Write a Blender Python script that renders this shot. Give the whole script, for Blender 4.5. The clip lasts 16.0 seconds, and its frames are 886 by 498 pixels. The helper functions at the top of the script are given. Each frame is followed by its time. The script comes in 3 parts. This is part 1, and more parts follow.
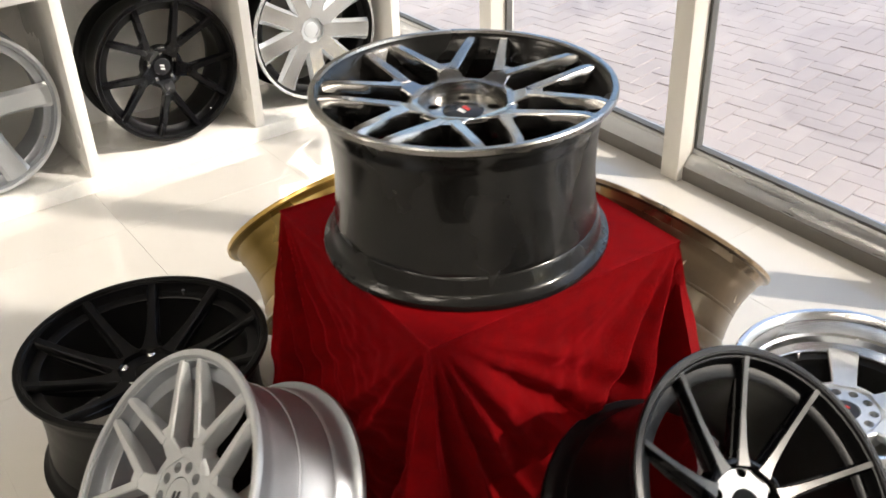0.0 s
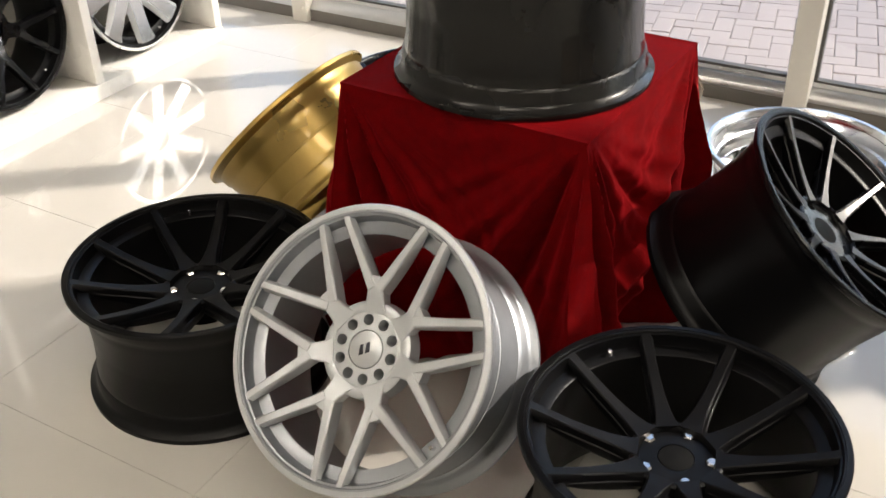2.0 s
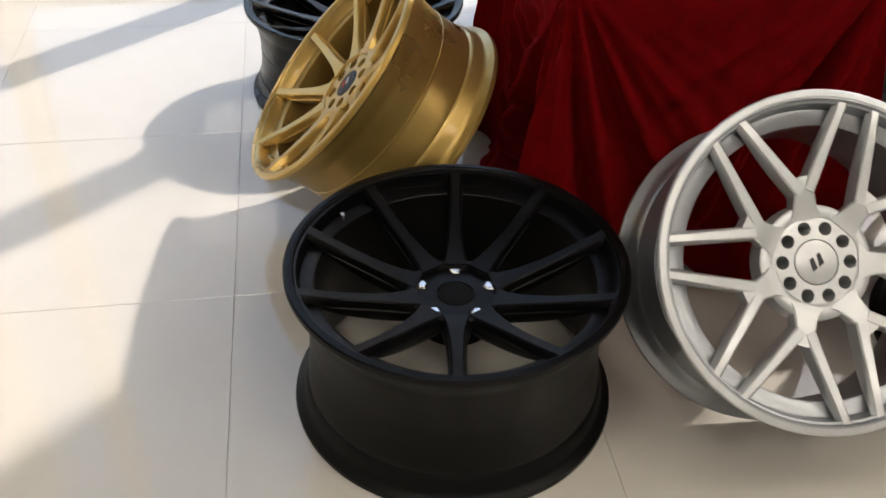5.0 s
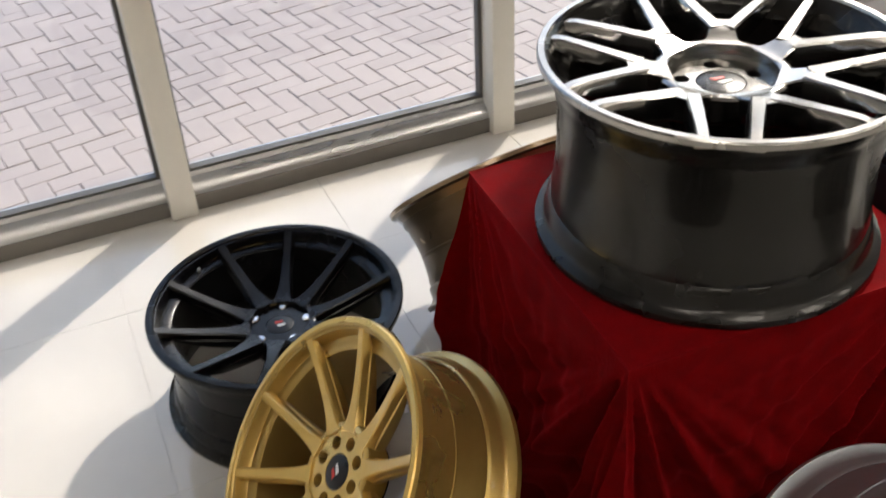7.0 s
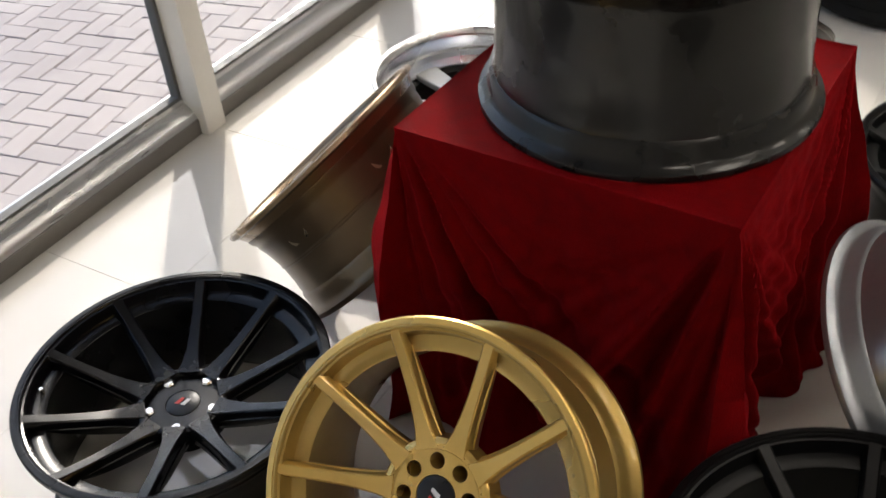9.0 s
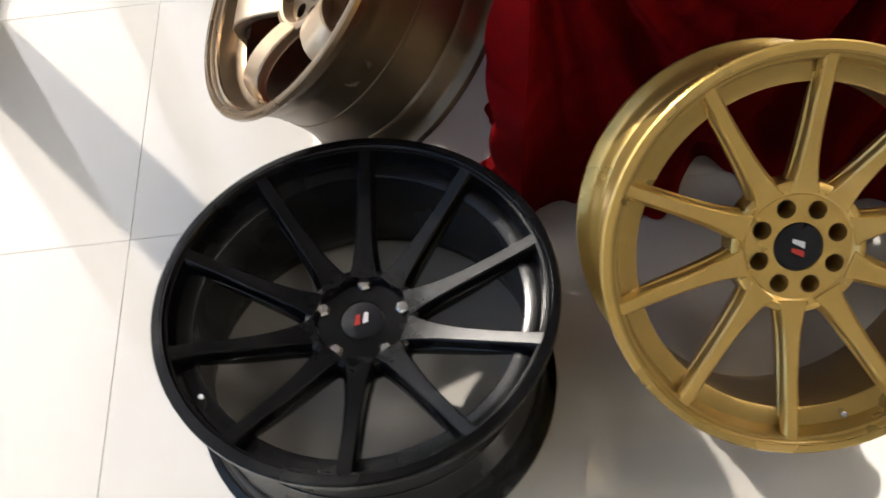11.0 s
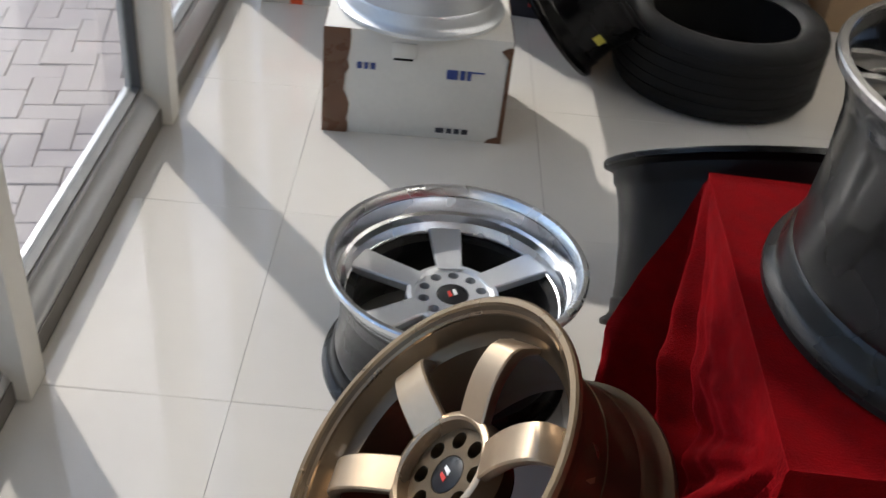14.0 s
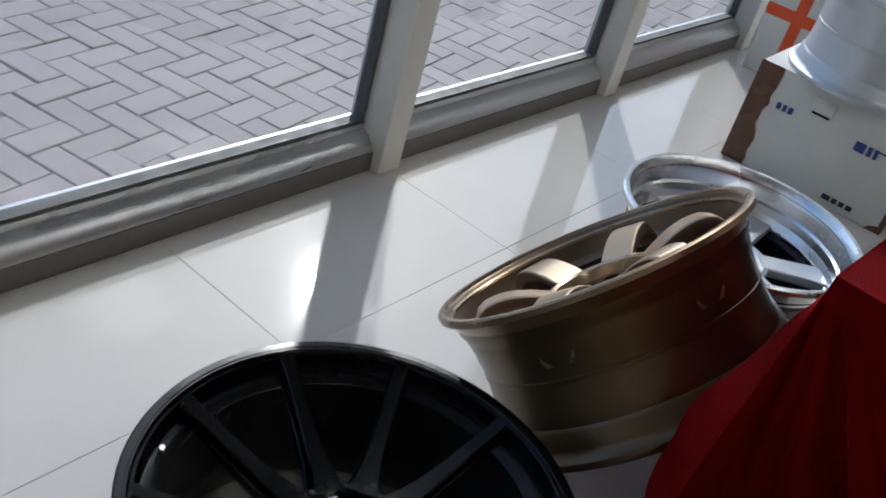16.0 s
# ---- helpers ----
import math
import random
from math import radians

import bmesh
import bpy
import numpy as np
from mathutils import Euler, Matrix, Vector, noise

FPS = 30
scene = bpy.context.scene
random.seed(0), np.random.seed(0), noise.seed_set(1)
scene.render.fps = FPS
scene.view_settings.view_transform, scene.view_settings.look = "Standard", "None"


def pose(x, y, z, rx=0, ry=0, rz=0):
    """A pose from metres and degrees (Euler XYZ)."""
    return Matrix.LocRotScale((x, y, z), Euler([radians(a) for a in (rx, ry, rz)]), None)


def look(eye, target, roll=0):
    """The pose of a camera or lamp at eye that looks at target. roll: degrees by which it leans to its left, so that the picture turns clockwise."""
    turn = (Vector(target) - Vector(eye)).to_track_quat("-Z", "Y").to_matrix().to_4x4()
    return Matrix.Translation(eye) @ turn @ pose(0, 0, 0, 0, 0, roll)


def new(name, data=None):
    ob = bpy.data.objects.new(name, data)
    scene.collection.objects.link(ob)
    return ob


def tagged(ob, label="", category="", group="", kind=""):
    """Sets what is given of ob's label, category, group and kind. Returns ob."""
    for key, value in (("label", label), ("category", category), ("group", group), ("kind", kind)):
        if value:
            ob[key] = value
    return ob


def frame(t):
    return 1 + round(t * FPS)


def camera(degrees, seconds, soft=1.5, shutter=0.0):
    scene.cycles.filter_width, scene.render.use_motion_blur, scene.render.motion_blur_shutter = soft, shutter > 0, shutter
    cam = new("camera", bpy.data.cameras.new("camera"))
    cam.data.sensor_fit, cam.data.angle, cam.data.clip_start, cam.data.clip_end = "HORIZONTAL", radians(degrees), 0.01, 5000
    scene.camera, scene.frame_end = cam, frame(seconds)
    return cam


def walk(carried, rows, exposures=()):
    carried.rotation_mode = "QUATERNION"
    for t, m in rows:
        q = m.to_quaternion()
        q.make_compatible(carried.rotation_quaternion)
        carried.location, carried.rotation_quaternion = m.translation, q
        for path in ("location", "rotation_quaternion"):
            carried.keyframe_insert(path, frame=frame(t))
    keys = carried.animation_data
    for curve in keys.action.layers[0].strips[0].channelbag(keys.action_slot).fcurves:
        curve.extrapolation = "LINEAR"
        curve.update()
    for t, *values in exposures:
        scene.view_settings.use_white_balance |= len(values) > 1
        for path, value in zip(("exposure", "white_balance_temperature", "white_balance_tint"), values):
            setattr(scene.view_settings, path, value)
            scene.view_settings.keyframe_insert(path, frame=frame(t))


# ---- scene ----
cam = camera(48.63, 16.0, soft=1.5, shutter=0.3)
PATH = [
    (0, (-0.928, -1.271, 1.546), (-0.006, 0.048, 0.536), -2.1),
    (0.5, (-1.163, -1.160, 1.497), (-0.130, 0.068, 0.480), -1.9),
    (1, (-1.385, -1.059, 1.448), (-0.204, 0.035, 0.438), -1.5),
    (1.5, (-1.534, -0.953, 1.418), (-0.260, 0.012, 0.391), -1.8),
    (2, (-1.691, -0.818, 1.385), (-0.323, -0.007, 0.346), -1.5),
    (2.5, (-1.796, -0.623, 1.321), (-0.343, 0.028, 0.284), -0.9),
    (3, (-1.805, -0.358, 1.251), (-0.303, 0.125, 0.194), -0.4),
    (3.5, (-1.814, -0.093, 1.193), (-0.277, 0.196, 0.114), 0.5),
    (4, (-1.805, 0.248, 1.142), (-0.266, 0.259, 0.028), 2.0),
    (6.5, (-1.190, 0.831, 1.435), (0.260, 0.414, 0.279), -1.7),
    (7, (-0.997, 0.846, 1.509), (0.410, 0.263, 0.372), -3.0),
    (7.5, (-0.825, 0.993, 1.551), (0.466, 0.168, 0.427), -2.2),
    (8, (-0.700, 1.135, 1.520), (0.469, 0.125, 0.414), -1.8),
    (8.5, (-0.586, 1.287, 1.449), (0.417, 0.122, 0.332), -2.7),
    (10.8, (0.343, 1.263, 1.284), (0.451, 0.176, -0.271), -8.7),
    (11, (0.452, 1.272, 1.276), (0.471, 0.158, -0.263), -7.3),
    (11.5, (0.669, 1.149, 1.273), (0.540, 0.004, -0.238), -7.8),
    (12, (0.891, 1.037, 1.246), (0.535, -0.216, -0.137), -8.5),
    (12.5, (0.996, 0.885, 1.266), (0.517, -0.392, -0.056), -14.2),
    (13, (1.004, 0.800, 1.318), (0.430, -0.545, 0.105), -9.2),
    (13.5, (0.875, 0.813, 1.343), (0.487, -0.627, 0.166), 0.6),
    (14, (0.685, 0.890, 1.303), (0.628, -0.633, 0.170), 6.7),
    (14.5, (0.553, 0.979, 1.299), (0.756, -0.555, 0.196), 10.2),
    (15, (0.414, 1.068, 1.237), (0.896, -0.444, 0.191), 12.6),
    (15.5, (0.274, 1.147, 1.119), (0.985, -0.306, 0.122), 14.2),
    (16, (0.174, 1.217, 1.064), (1.014, -0.151, 0.048), 16.5),
]
walk(cam, [(t, look(eye, target, roll)) for t, eye, target, roll in PATH], [(0, 0.95, 6850, 10), (2.0, 0.88, 6900, 10), (4.0, 0.85, 6900, 10), (8.5, 0.72, 6700, 10), (11.0, 0.9, 6650, 10), (12.5, 0.66, 6600, 10), (13.5, 0.3, 6450, 10), (14.5, 0.3, 6150, 9), (15.2, 0.12, 5950, 8), (16.0, -0.14, 5750, 7)])

# ---------------------------------------------------------------- light
world = bpy.data.worlds.new("sky")
scene.world = world
world.use_nodes = True
wn = world.node_tree.nodes
sky = wn.new("ShaderNodeTexSky")
sky.sky_type = "NISHITA"
sky.sun_disc = False
SUN_EL, SUN_AZ = 36.0, -51.0          # azimuth of the sun seen from the place, degrees from +x towards +y
sky.sun_elevation = radians(SUN_EL)
sky.sun_rotation = radians(90 - SUN_AZ)
world.node_tree.links.new(sky.outputs[0], wn["Background"].inputs[0])
wn["Background"].inputs[1].default_value = 0.22
sun = new("sun", bpy.data.lights.new("sun", "SUN"))
sun.data.energy, sun.data.angle, sun.data.color = 2.3, radians(1.2), (1.0, 0.94, 0.86)
sun.matrix_world = look((math.cos(radians(SUN_AZ)) * math.cos(radians(SUN_EL)) * 9, math.sin(radians(SUN_AZ)) * math.cos(radians(SUN_EL)) * 9, math.sin(radians(SUN_EL)) * 9), (0, 0, 0))

# ---------------------------------------------------------------- materials


def material(name, base, rough=0.5, metal=0.0, vary=0.12, scale=6.0, bump=0.0, bump_scale=80.0, coat=0.0, rough_vary=0.08, coords="Object", stretch=(1, 1, 1), island=0.0, spec=0.5):
    """Principled surface with colour and gloss varied at two scales and a fine relief."""
    m = bpy.data.materials.new(name)
    m.use_nodes = True
    nt = m.node_tree
    n, l = nt.nodes, nt.links
    p = n["Principled BSDF"]
    tc, mp = n.new("ShaderNodeTexCoord"), n.new("ShaderNodeMapping")
    mp.inputs["Scale"].default_value = stretch
    l.new(tc.outputs[coords], mp.inputs[0])
    big, small = n.new("ShaderNodeTexNoise"), n.new("ShaderNodeTexNoise")
    big.inputs["Scale"].default_value, big.inputs["Detail"].default_value = scale, 5
    small.inputs["Scale"].default_value, small.inputs["Detail"].default_value = scale * 14, 3
    l.new(mp.outputs[0], big.inputs[0]), l.new(mp.outputs[0], small.inputs[0])
    mix = n.new("ShaderNodeMath")
    mix.operation = "MULTIPLY_ADD"
    mix.inputs[1].default_value = 0.35
    l.new(small.outputs[0], mix.inputs[0]), l.new(big.outputs[0], mix.inputs[2])
    fac = mix.outputs[0]
    if island:
        oi, add = n.new("ShaderNodeObjectInfo"), n.new("ShaderNodeMath")
        geo, a2 = n.new("ShaderNodeNewGeometry"), n.new("ShaderNodeMath")
        add.operation = a2.operation = "MULTIPLY_ADD"
        add.inputs[1].default_value = a2.inputs[1].default_value = island
        l.new(oi.outputs["Random"], add.inputs[0]), l.new(fac, add.inputs[2])
        l.new(geo.outputs["Random Per Island"], a2.inputs[0]), l.new(add.outputs[0], a2.inputs[2])
        fac = a2.outputs[0]
    ramp = n.new("ShaderNodeMapRange")
    ramp.inputs["From Min"].default_value, ramp.inputs["From Max"].default_value = 0.3, 1.05 + island * 1.5
    ramp.inputs["To Min"].default_value, ramp.inputs["To Max"].default_value = 1 - vary, 1 + vary
    l.new(fac, ramp.inputs[0])
    col = n.new("ShaderNodeVectorMath")
    col.operation = "SCALE"
    col.inputs[0].default_value = base
    l.new(ramp.outputs[0], col.inputs["Scale"])
    l.new(col.outputs[0], p.inputs["Base Color"])
    rr = n.new("ShaderNodeMapRange")
    rr.inputs["From Min"].default_value, rr.inputs["From Max"].default_value = 0.35, 0.65
    rr.inputs["To Min"].default_value, rr.inputs["To Max"].default_value = max(0.02, rough - rough_vary), rough + rough_vary
    l.new(big.outputs[0], rr.inputs[0]), l.new(rr.outputs[0], p.inputs["Roughness"])
    p.inputs["Metallic"].default_value = metal
    p.inputs["Specular IOR Level"].default_value = spec
    p.inputs["Coat Weight"].default_value = coat
    p.inputs["Coat Roughness"].default_value = 0.06
    if bump:
        tex, bp = n.new("ShaderNodeTexNoise"), n.new("ShaderNodeBump")
        tex.inputs["Scale"].default_value, tex.inputs["Detail"].default_value = bump_scale, 4
        l.new(mp.outputs[0], tex.inputs[0])
        bp.inputs["Strength"].default_value, bp.inputs["Distance"].default_value = bump, 0.002
        l.new(tex.outputs[0], bp.inputs["Height"]), l.new(bp.outputs[0], p.inputs["Normal"])
    return m


BLACK = material("satin_black_paint", (0.0028, 0.0028, 0.0032), 0.36, 0.0, 0.25, 5, 0.08, 500, 0.0, spec=0.16)
BLACK_GLOSS = material("gloss_black_paint", (0.002, 0.002, 0.0026), 0.24, 0.0, 0.25, 5, 0.04, 500, 0.0, spec=0.26)
SMOKED = material("smoked_machined_face", (0.09, 0.088, 0.086), 0.34, 1.0, 0.12, 8, 0.05, 600, 0.0)
GUN = material("gunmetal_paint", (0.014, 0.0135, 0.013), 0.26, 0.45, 0.2, 5, 0.03, 300, 0.2, spec=0.3)
HYPER = material("hyper_black_paint", (0.33, 0.322, 0.31), 0.24, 1.0, 0.12, 6, 0.03, 400, 0.2)
SILVER = material("silver_paint", (0.60, 0.62, 0.64), 0.38, 0.6, 0.08, 6, 0.03, 400, 0.4)
# darker copy of the silver; the barrel's shade is in its colour
SILVER_SHADED = material("silver_shaded", (0.38, 0.40, 0.43), 0.38, 0.8, 0.12, 5, 0.04, 300, 0.2)
MACHINED = material("machined_aluminium", (0.78, 0.77, 0.75), 0.24, 1.0, 0.08, 8, 0.05, 600, 0.3)
SILVER_FACE = material("bright_silver_face", (0.60, 0.62, 0.64), 0.42, 0.6, 0.06, 6, 0.02, 400, 0.2)
CHROME = material("polished_aluminium", (0.80, 0.81, 0.82), 0.27, 1.0, 0.06, 6, 0.03, 200, 0.0, 0.05)
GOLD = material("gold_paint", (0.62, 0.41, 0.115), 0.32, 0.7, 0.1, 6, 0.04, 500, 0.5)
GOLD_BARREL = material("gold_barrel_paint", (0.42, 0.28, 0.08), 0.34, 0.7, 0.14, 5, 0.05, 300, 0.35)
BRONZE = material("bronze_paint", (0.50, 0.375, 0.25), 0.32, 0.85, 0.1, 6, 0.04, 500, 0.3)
# bronze darkened to carry the shade of barrel and hub recess
BRONZE_SHADED = material("bronze_shaded", (0.13, 0.09, 0.053), 0.36, 0.8, 0.16, 5, 0.05, 300, 0.2)
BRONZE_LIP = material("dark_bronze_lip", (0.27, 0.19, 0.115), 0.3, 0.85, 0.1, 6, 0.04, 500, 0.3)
# near-black that stands for the shade inside holes and slots
RECESS_SHADE = material("recess_shade", (0.006, 0.006, 0.006), 0.6, 0.0, 0.2, 8, spec=0.08)
CAP_BLACK = material("cap_plastic", (0.008, 0.008, 0.01), 0.3, 0.0, 0.2, 20, 0.0, 100, 0.0, spec=0.3)
MARK_WHITE = material("mark_white", (0.75, 0.75, 0.75), 0.4, 0.0, 0.05, 30)
MARK_RED = material("mark_red", (0.55, 0.03, 0.02), 0.4, 0.0, 0.08, 30)
STEEL = material("steel_bolt", (0.7, 0.69, 0.68), 0.22, 1.0, 0.1, 30)
WHITE_PAINT = material("white_lacquer", (0.80, 0.78, 0.74), 0.28, 0.0, 0.04, 3, 0.05, 60, 0.2)
# ceiling out of view, greyed so black paint reflects less light
CEILING_DIMMED = material("ceiling_dimmed", (0.30, 0.29, 0.28), 0.8, 0.0, 0.06, 2, 0.1, 60)
# walls out of view, darkened to hold back bounce and reflections
BACK_DIMMED = material("back_wall_dimmed", (0.42, 0.40, 0.37), 0.75, 0.0, 0.06, 2, 0.15, 120)
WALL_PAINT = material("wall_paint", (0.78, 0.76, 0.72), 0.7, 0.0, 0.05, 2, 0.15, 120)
FRAME_PAINT = material("window_frame_paint", (0.72, 0.69, 0.63), 0.4, 0.0, 0.06, 4, 0.06, 150)
ALU = material("anodised_aluminium", (0.56, 0.56, 0.56), 0.36, 0.8, 0.15, 5, 0.06, 300, 0.0, 0.1, "Object", (1, 0.15, 1))
# dark grey that carries the shade on the rail's room side
RAIL_SHADE = material("rail_shade_grey", (0.17, 0.155, 0.14), 0.45, 0.2, 0.25, 4, 0.1, 200, 0.0, 0.1, "Object", (1, 0.2, 1))
GASKET = material("rubber_gasket", (0.09, 0.088, 0.085), 0.6, 0.0, 0.2, 20)
TILE = material("cream_porcelain", (0.60, 0.575, 0.53), 0.05, 0.0, 0.05, 1.2, 0.006, 3, 0.0, 0.025, "Object", (1, 1, 1), 0.05, 0.8)
GROUT = material("grey_grout", (0.56, 0.54, 0.50), 0.8, 0.0, 0.15, 10, 0.2, 200)
PAVER = material("clay_paver", (0.41, 0.345, 0.325), 0.75, 0.0, 0.2, 5, 0.5, 90, 0.0, 0.08, "Object", (1, 1, 1), 0.35)
SAND = material("joint_sand", (0.33, 0.285, 0.265), 0.95, 0.0, 0.2, 20, 0.5, 200)
CARD = material("white_cardboard", (0.70, 0.68, 0.63), 0.65, 0.0, 0.1, 5, 0.2, 60)
CARD_BROWN = material("brown_cardboard", (0.36, 0.235, 0.125), 0.75, 0.0, 0.14, 5, 0.3, 60)
TAPE = material("brown_tape", (0.11, 0.045, 0.02), 0.3, 0.0, 0.15, 20, 0.2, 60)
TAPE_RED = material("orange_tape", (0.75, 0.09, 0.02), 0.35, 0.0, 0.1, 20)
INK_BLUE = material("blue_ink", (0.03, 0.06, 0.24), 0.5, 0.0, 0.15, 30)
INK_BLACK = material("black_ink", (0.02, 0.02, 0.03), 0.5, 0.0, 0.15, 30)
RUBBER = material("tyre_rubber", (0.009, 0.009, 0.009), 0.65, 0.0, 0.2, 12, 0.3, 150, spec=0.2)


def velvet(name):
    m = material(name, (0.125, 0.0005, 0.0014), 0.85, 0.0, 0.35, 38, 0.8, 420, 0.0, 0.06, spec=0.05)
    p = m.node_tree.nodes["Principled BSDF"]
    p.inputs["Sheen Weight"].default_value = 0.32
    p.inputs["Sheen Roughness"].default_value = 0.4
    p.inputs["Sheen Tint"].default_value = (0.85, 0.015, 0.03, 1)
    return m


VELVET = velvet("red_velvet")


def glass(name):
    m = bpy.data.materials.new(name)
    m.use_nodes = True
    p = m.node_tree.nodes["Principled BSDF"]
    p.inputs["Base Color"].default_value = (0.93, 0.96, 0.96, 1)
    p.inputs["Roughness"].default_value = 0.02
    p.inputs["IOR"].default_value = 1.03
    p.inputs["Transmission Weight"].default_value = 1.0
    p.inputs["Coat Weight"].default_value = 1.0
    p.inputs["Coat Roughness"].default_value = 0.02
    return m


GLASS = glass("shop_glass")

# ---------------------------------------------------------------- mesh helpers


def mesh_of(name, bm, mats, smooth=35):
    me = bpy.data.meshes.new(name)
    bmesh.ops.recalc_face_normals(bm, faces=bm.faces[:])
    if smooth:
        cut = radians(smooth)
        for f in bm.faces:
            f.smooth = True
        for e in bm.edges:
            e.smooth = len(e.link_faces) == 2 and e.calc_face_angle(0) < cut
    bm.to_mesh(me)
    bm.free()
    for m in mats if isinstance(mats, (list, tuple)) else [mats]:
        me.materials.append(m)
    return me


def part(name, bm, mats, parent=None, label="", m=None, smooth=35):
    """Links a bmesh (or a mesh) as one object, under a thing or a part where one is given."""
    me = bm if isinstance(bm, bpy.types.Mesh) else mesh_of(name, bm, mats, smooth)
    ob = new(name, me)
    if parent is not None:
        ob.parent = parent
    if m is not None:
        ob.matrix_basis = m
    if label:
        ob["label"] = label
    return ob


def thing(name, label, category, m=None, group=""):
    ob = new(name)
    ob.empty_display_size = 0.05
    if m is not None:
        ob.matrix_basis = m
    return tagged(ob, label, category, group)


def box(x0, y0, z0, x1, y1, z1, bevel=0.0, bm=None, segs=2):
    bm = bm or bmesh.new()
    made = bmesh.ops.create_cube(bm, size=1)["verts"]
    for v in made:
        v.co = Vector(((x0 + x1) / 2 + v.co.x * (x1 - x0), (y0 + y1) / 2 + v.co.y * (y1 - y0), (z0 + z1) / 2 + v.co.z * (z1 - z0)))
    if bevel:
        edges = list({e for v in made for e in v.link_edges})
        bmesh.ops.bevel(bm, geom=edges, offset=bevel, segments=segs, affect="EDGES", profile=0.5)
    return bm


def revolve(profile, n=72, bm=None, closed=True, a0=0.0, a1=2 * math.pi):
    """Turns a list of (r, z) round the z axis; a closed profile joins its last point to its first."""
    bm = bm or bmesh.new()
    rings = []
    for k in range(n):
        a = 2 * math.pi * k / n
        rings.append([bm.verts.new((r * math.cos(a), r * math.sin(a), z)) for r, z in profile])
    m = len(profile)
    for k in range(n):
        p, q = rings[k], rings[(k + 1) % n]
        for j in range(m if closed else m - 1):
            bm.faces.new((p[j], q[j], q[(j + 1) % m], p[(j + 1) % m]))
    return bm


def loft(sections, bm=None, top_index=0):
    """Closed solid through sections of equally many points; faces between points 0 and 1 take material top_index."""
    bm = bm or bmesh.new()
    rows = [[bm.verts.new(p) for p in s] for s in sections]
    m = len(rows[0])
    for p, q in zip(rows, rows[1:]):
        for j in range(m):
            f = bm.faces.new((p[j], p[(j + 1) % m], q[(j + 1) % m], q[j]))
            if j == 0:
                f.material_index = top_index
    bm.faces.new(rows[0])
    bm.faces.new(rows[-1][::-1])
    return bm


def bar(path, bm=None, top_index=0):
    """A spoke along a path of (x, y, z_top, half width, half width at the foot, depth) in the wheel's plane."""
    pts = [Vector((p[0], p[1], 0)) for p in path]
    secs = []
    for i, (x, y, z, w, wb, d) in enumerate(path):
        t = (pts[min(i + 1, len(pts) - 1)] - pts[max(i - 1, 0)]).normalized()
        s = Vector((-t.y, t.x, 0))
        o = Vector((x, y, 0))
        c = min(0.0025, w * 0.4)
        secs.append([o + s * k + Vector((0, 0, h)) for k, h in ((w, z), (-w, z), (-w - c, z - c), (-wb, z - d * 0.7), (-wb * 0.8, z - d), (wb * 0.8, z - d), (wb, z - d * 0.7), (w + c, z - c))])
    return loft(secs, bm, top_index)

# ---------------------------------------------------------------- setting
WIN_X = 1.323        # inner face of the glazing posts
POSTS = [-5.209, -4.234, -3.260, -2.285, -1.311, -0.337, 0.638, 1.612, 2.587]
NORTH, WEST, SOUTH, HIGH, SHELF_BACK = 2.55, -4.2, -5.2, 3.1, 2.2


def setting(name, bm, mats, label, category, smooth=35, parent=None):
    return tagged(part(name, bm, mats, parent, "", None, smooth), label, category, "", "structure")


def ground():
    setting("ground", box(WIN_X + 0.14, -60, -0.5, 90, 60, -0.075), SAND, "sandy ground under the street paving", "ground", 0)
    setting("backdrop", box(30, -60, -0.07, 31, 60, 7), WALL_PAINT, "pale building front across the street", "backdrop", 0)


def floor():
    setting("floor_bed", box(WEST - 0.2, SOUTH - 0.2, -0.3, WIN_X + 0.14, NORTH + 0.3, -0.0035), GROUT, "grey grout bed under the floor tiles", "floor", 0)


def walls():
    setting("wall_north", box(WEST - 0.2, NORTH, 0, WIN_X + 0.1, NORTH + 0.2, HIGH), WALL_PAINT, "plain white plaster wall behind the shelves", "wall", 0)
    setting("wall_west", box(WEST - 0.2, SOUTH, 0, WEST, NORTH, HIGH), BACK_DIMMED, "unseen beige wall, darkened to dim the room's bounce", "wall", 0)
    setting("wall_south", box(WEST - 0.2, SOUTH - 0.2, 0, WIN_X + 0.1, SOUTH, HIGH), BACK_DIMMED, "unseen beige wall, darkened to dim the room's bounce", "wall", 0)
    setting("ceiling", box(WEST - 0.2, SOUTH - 0.2, HIGH, WIN_X + 0.14, NORTH + 0.2, HIGH + 0.2), CEILING_DIMMED, "unseen ceiling, darkened to deepen reflections", "ceiling", 0)
    setting("wall_east", box(WIN_X, SOUTH, 2.75, WIN_X + 0.14, NORTH, HIGH), WALL_PAINT, "white wall band over the shop windows", "wall", 0)


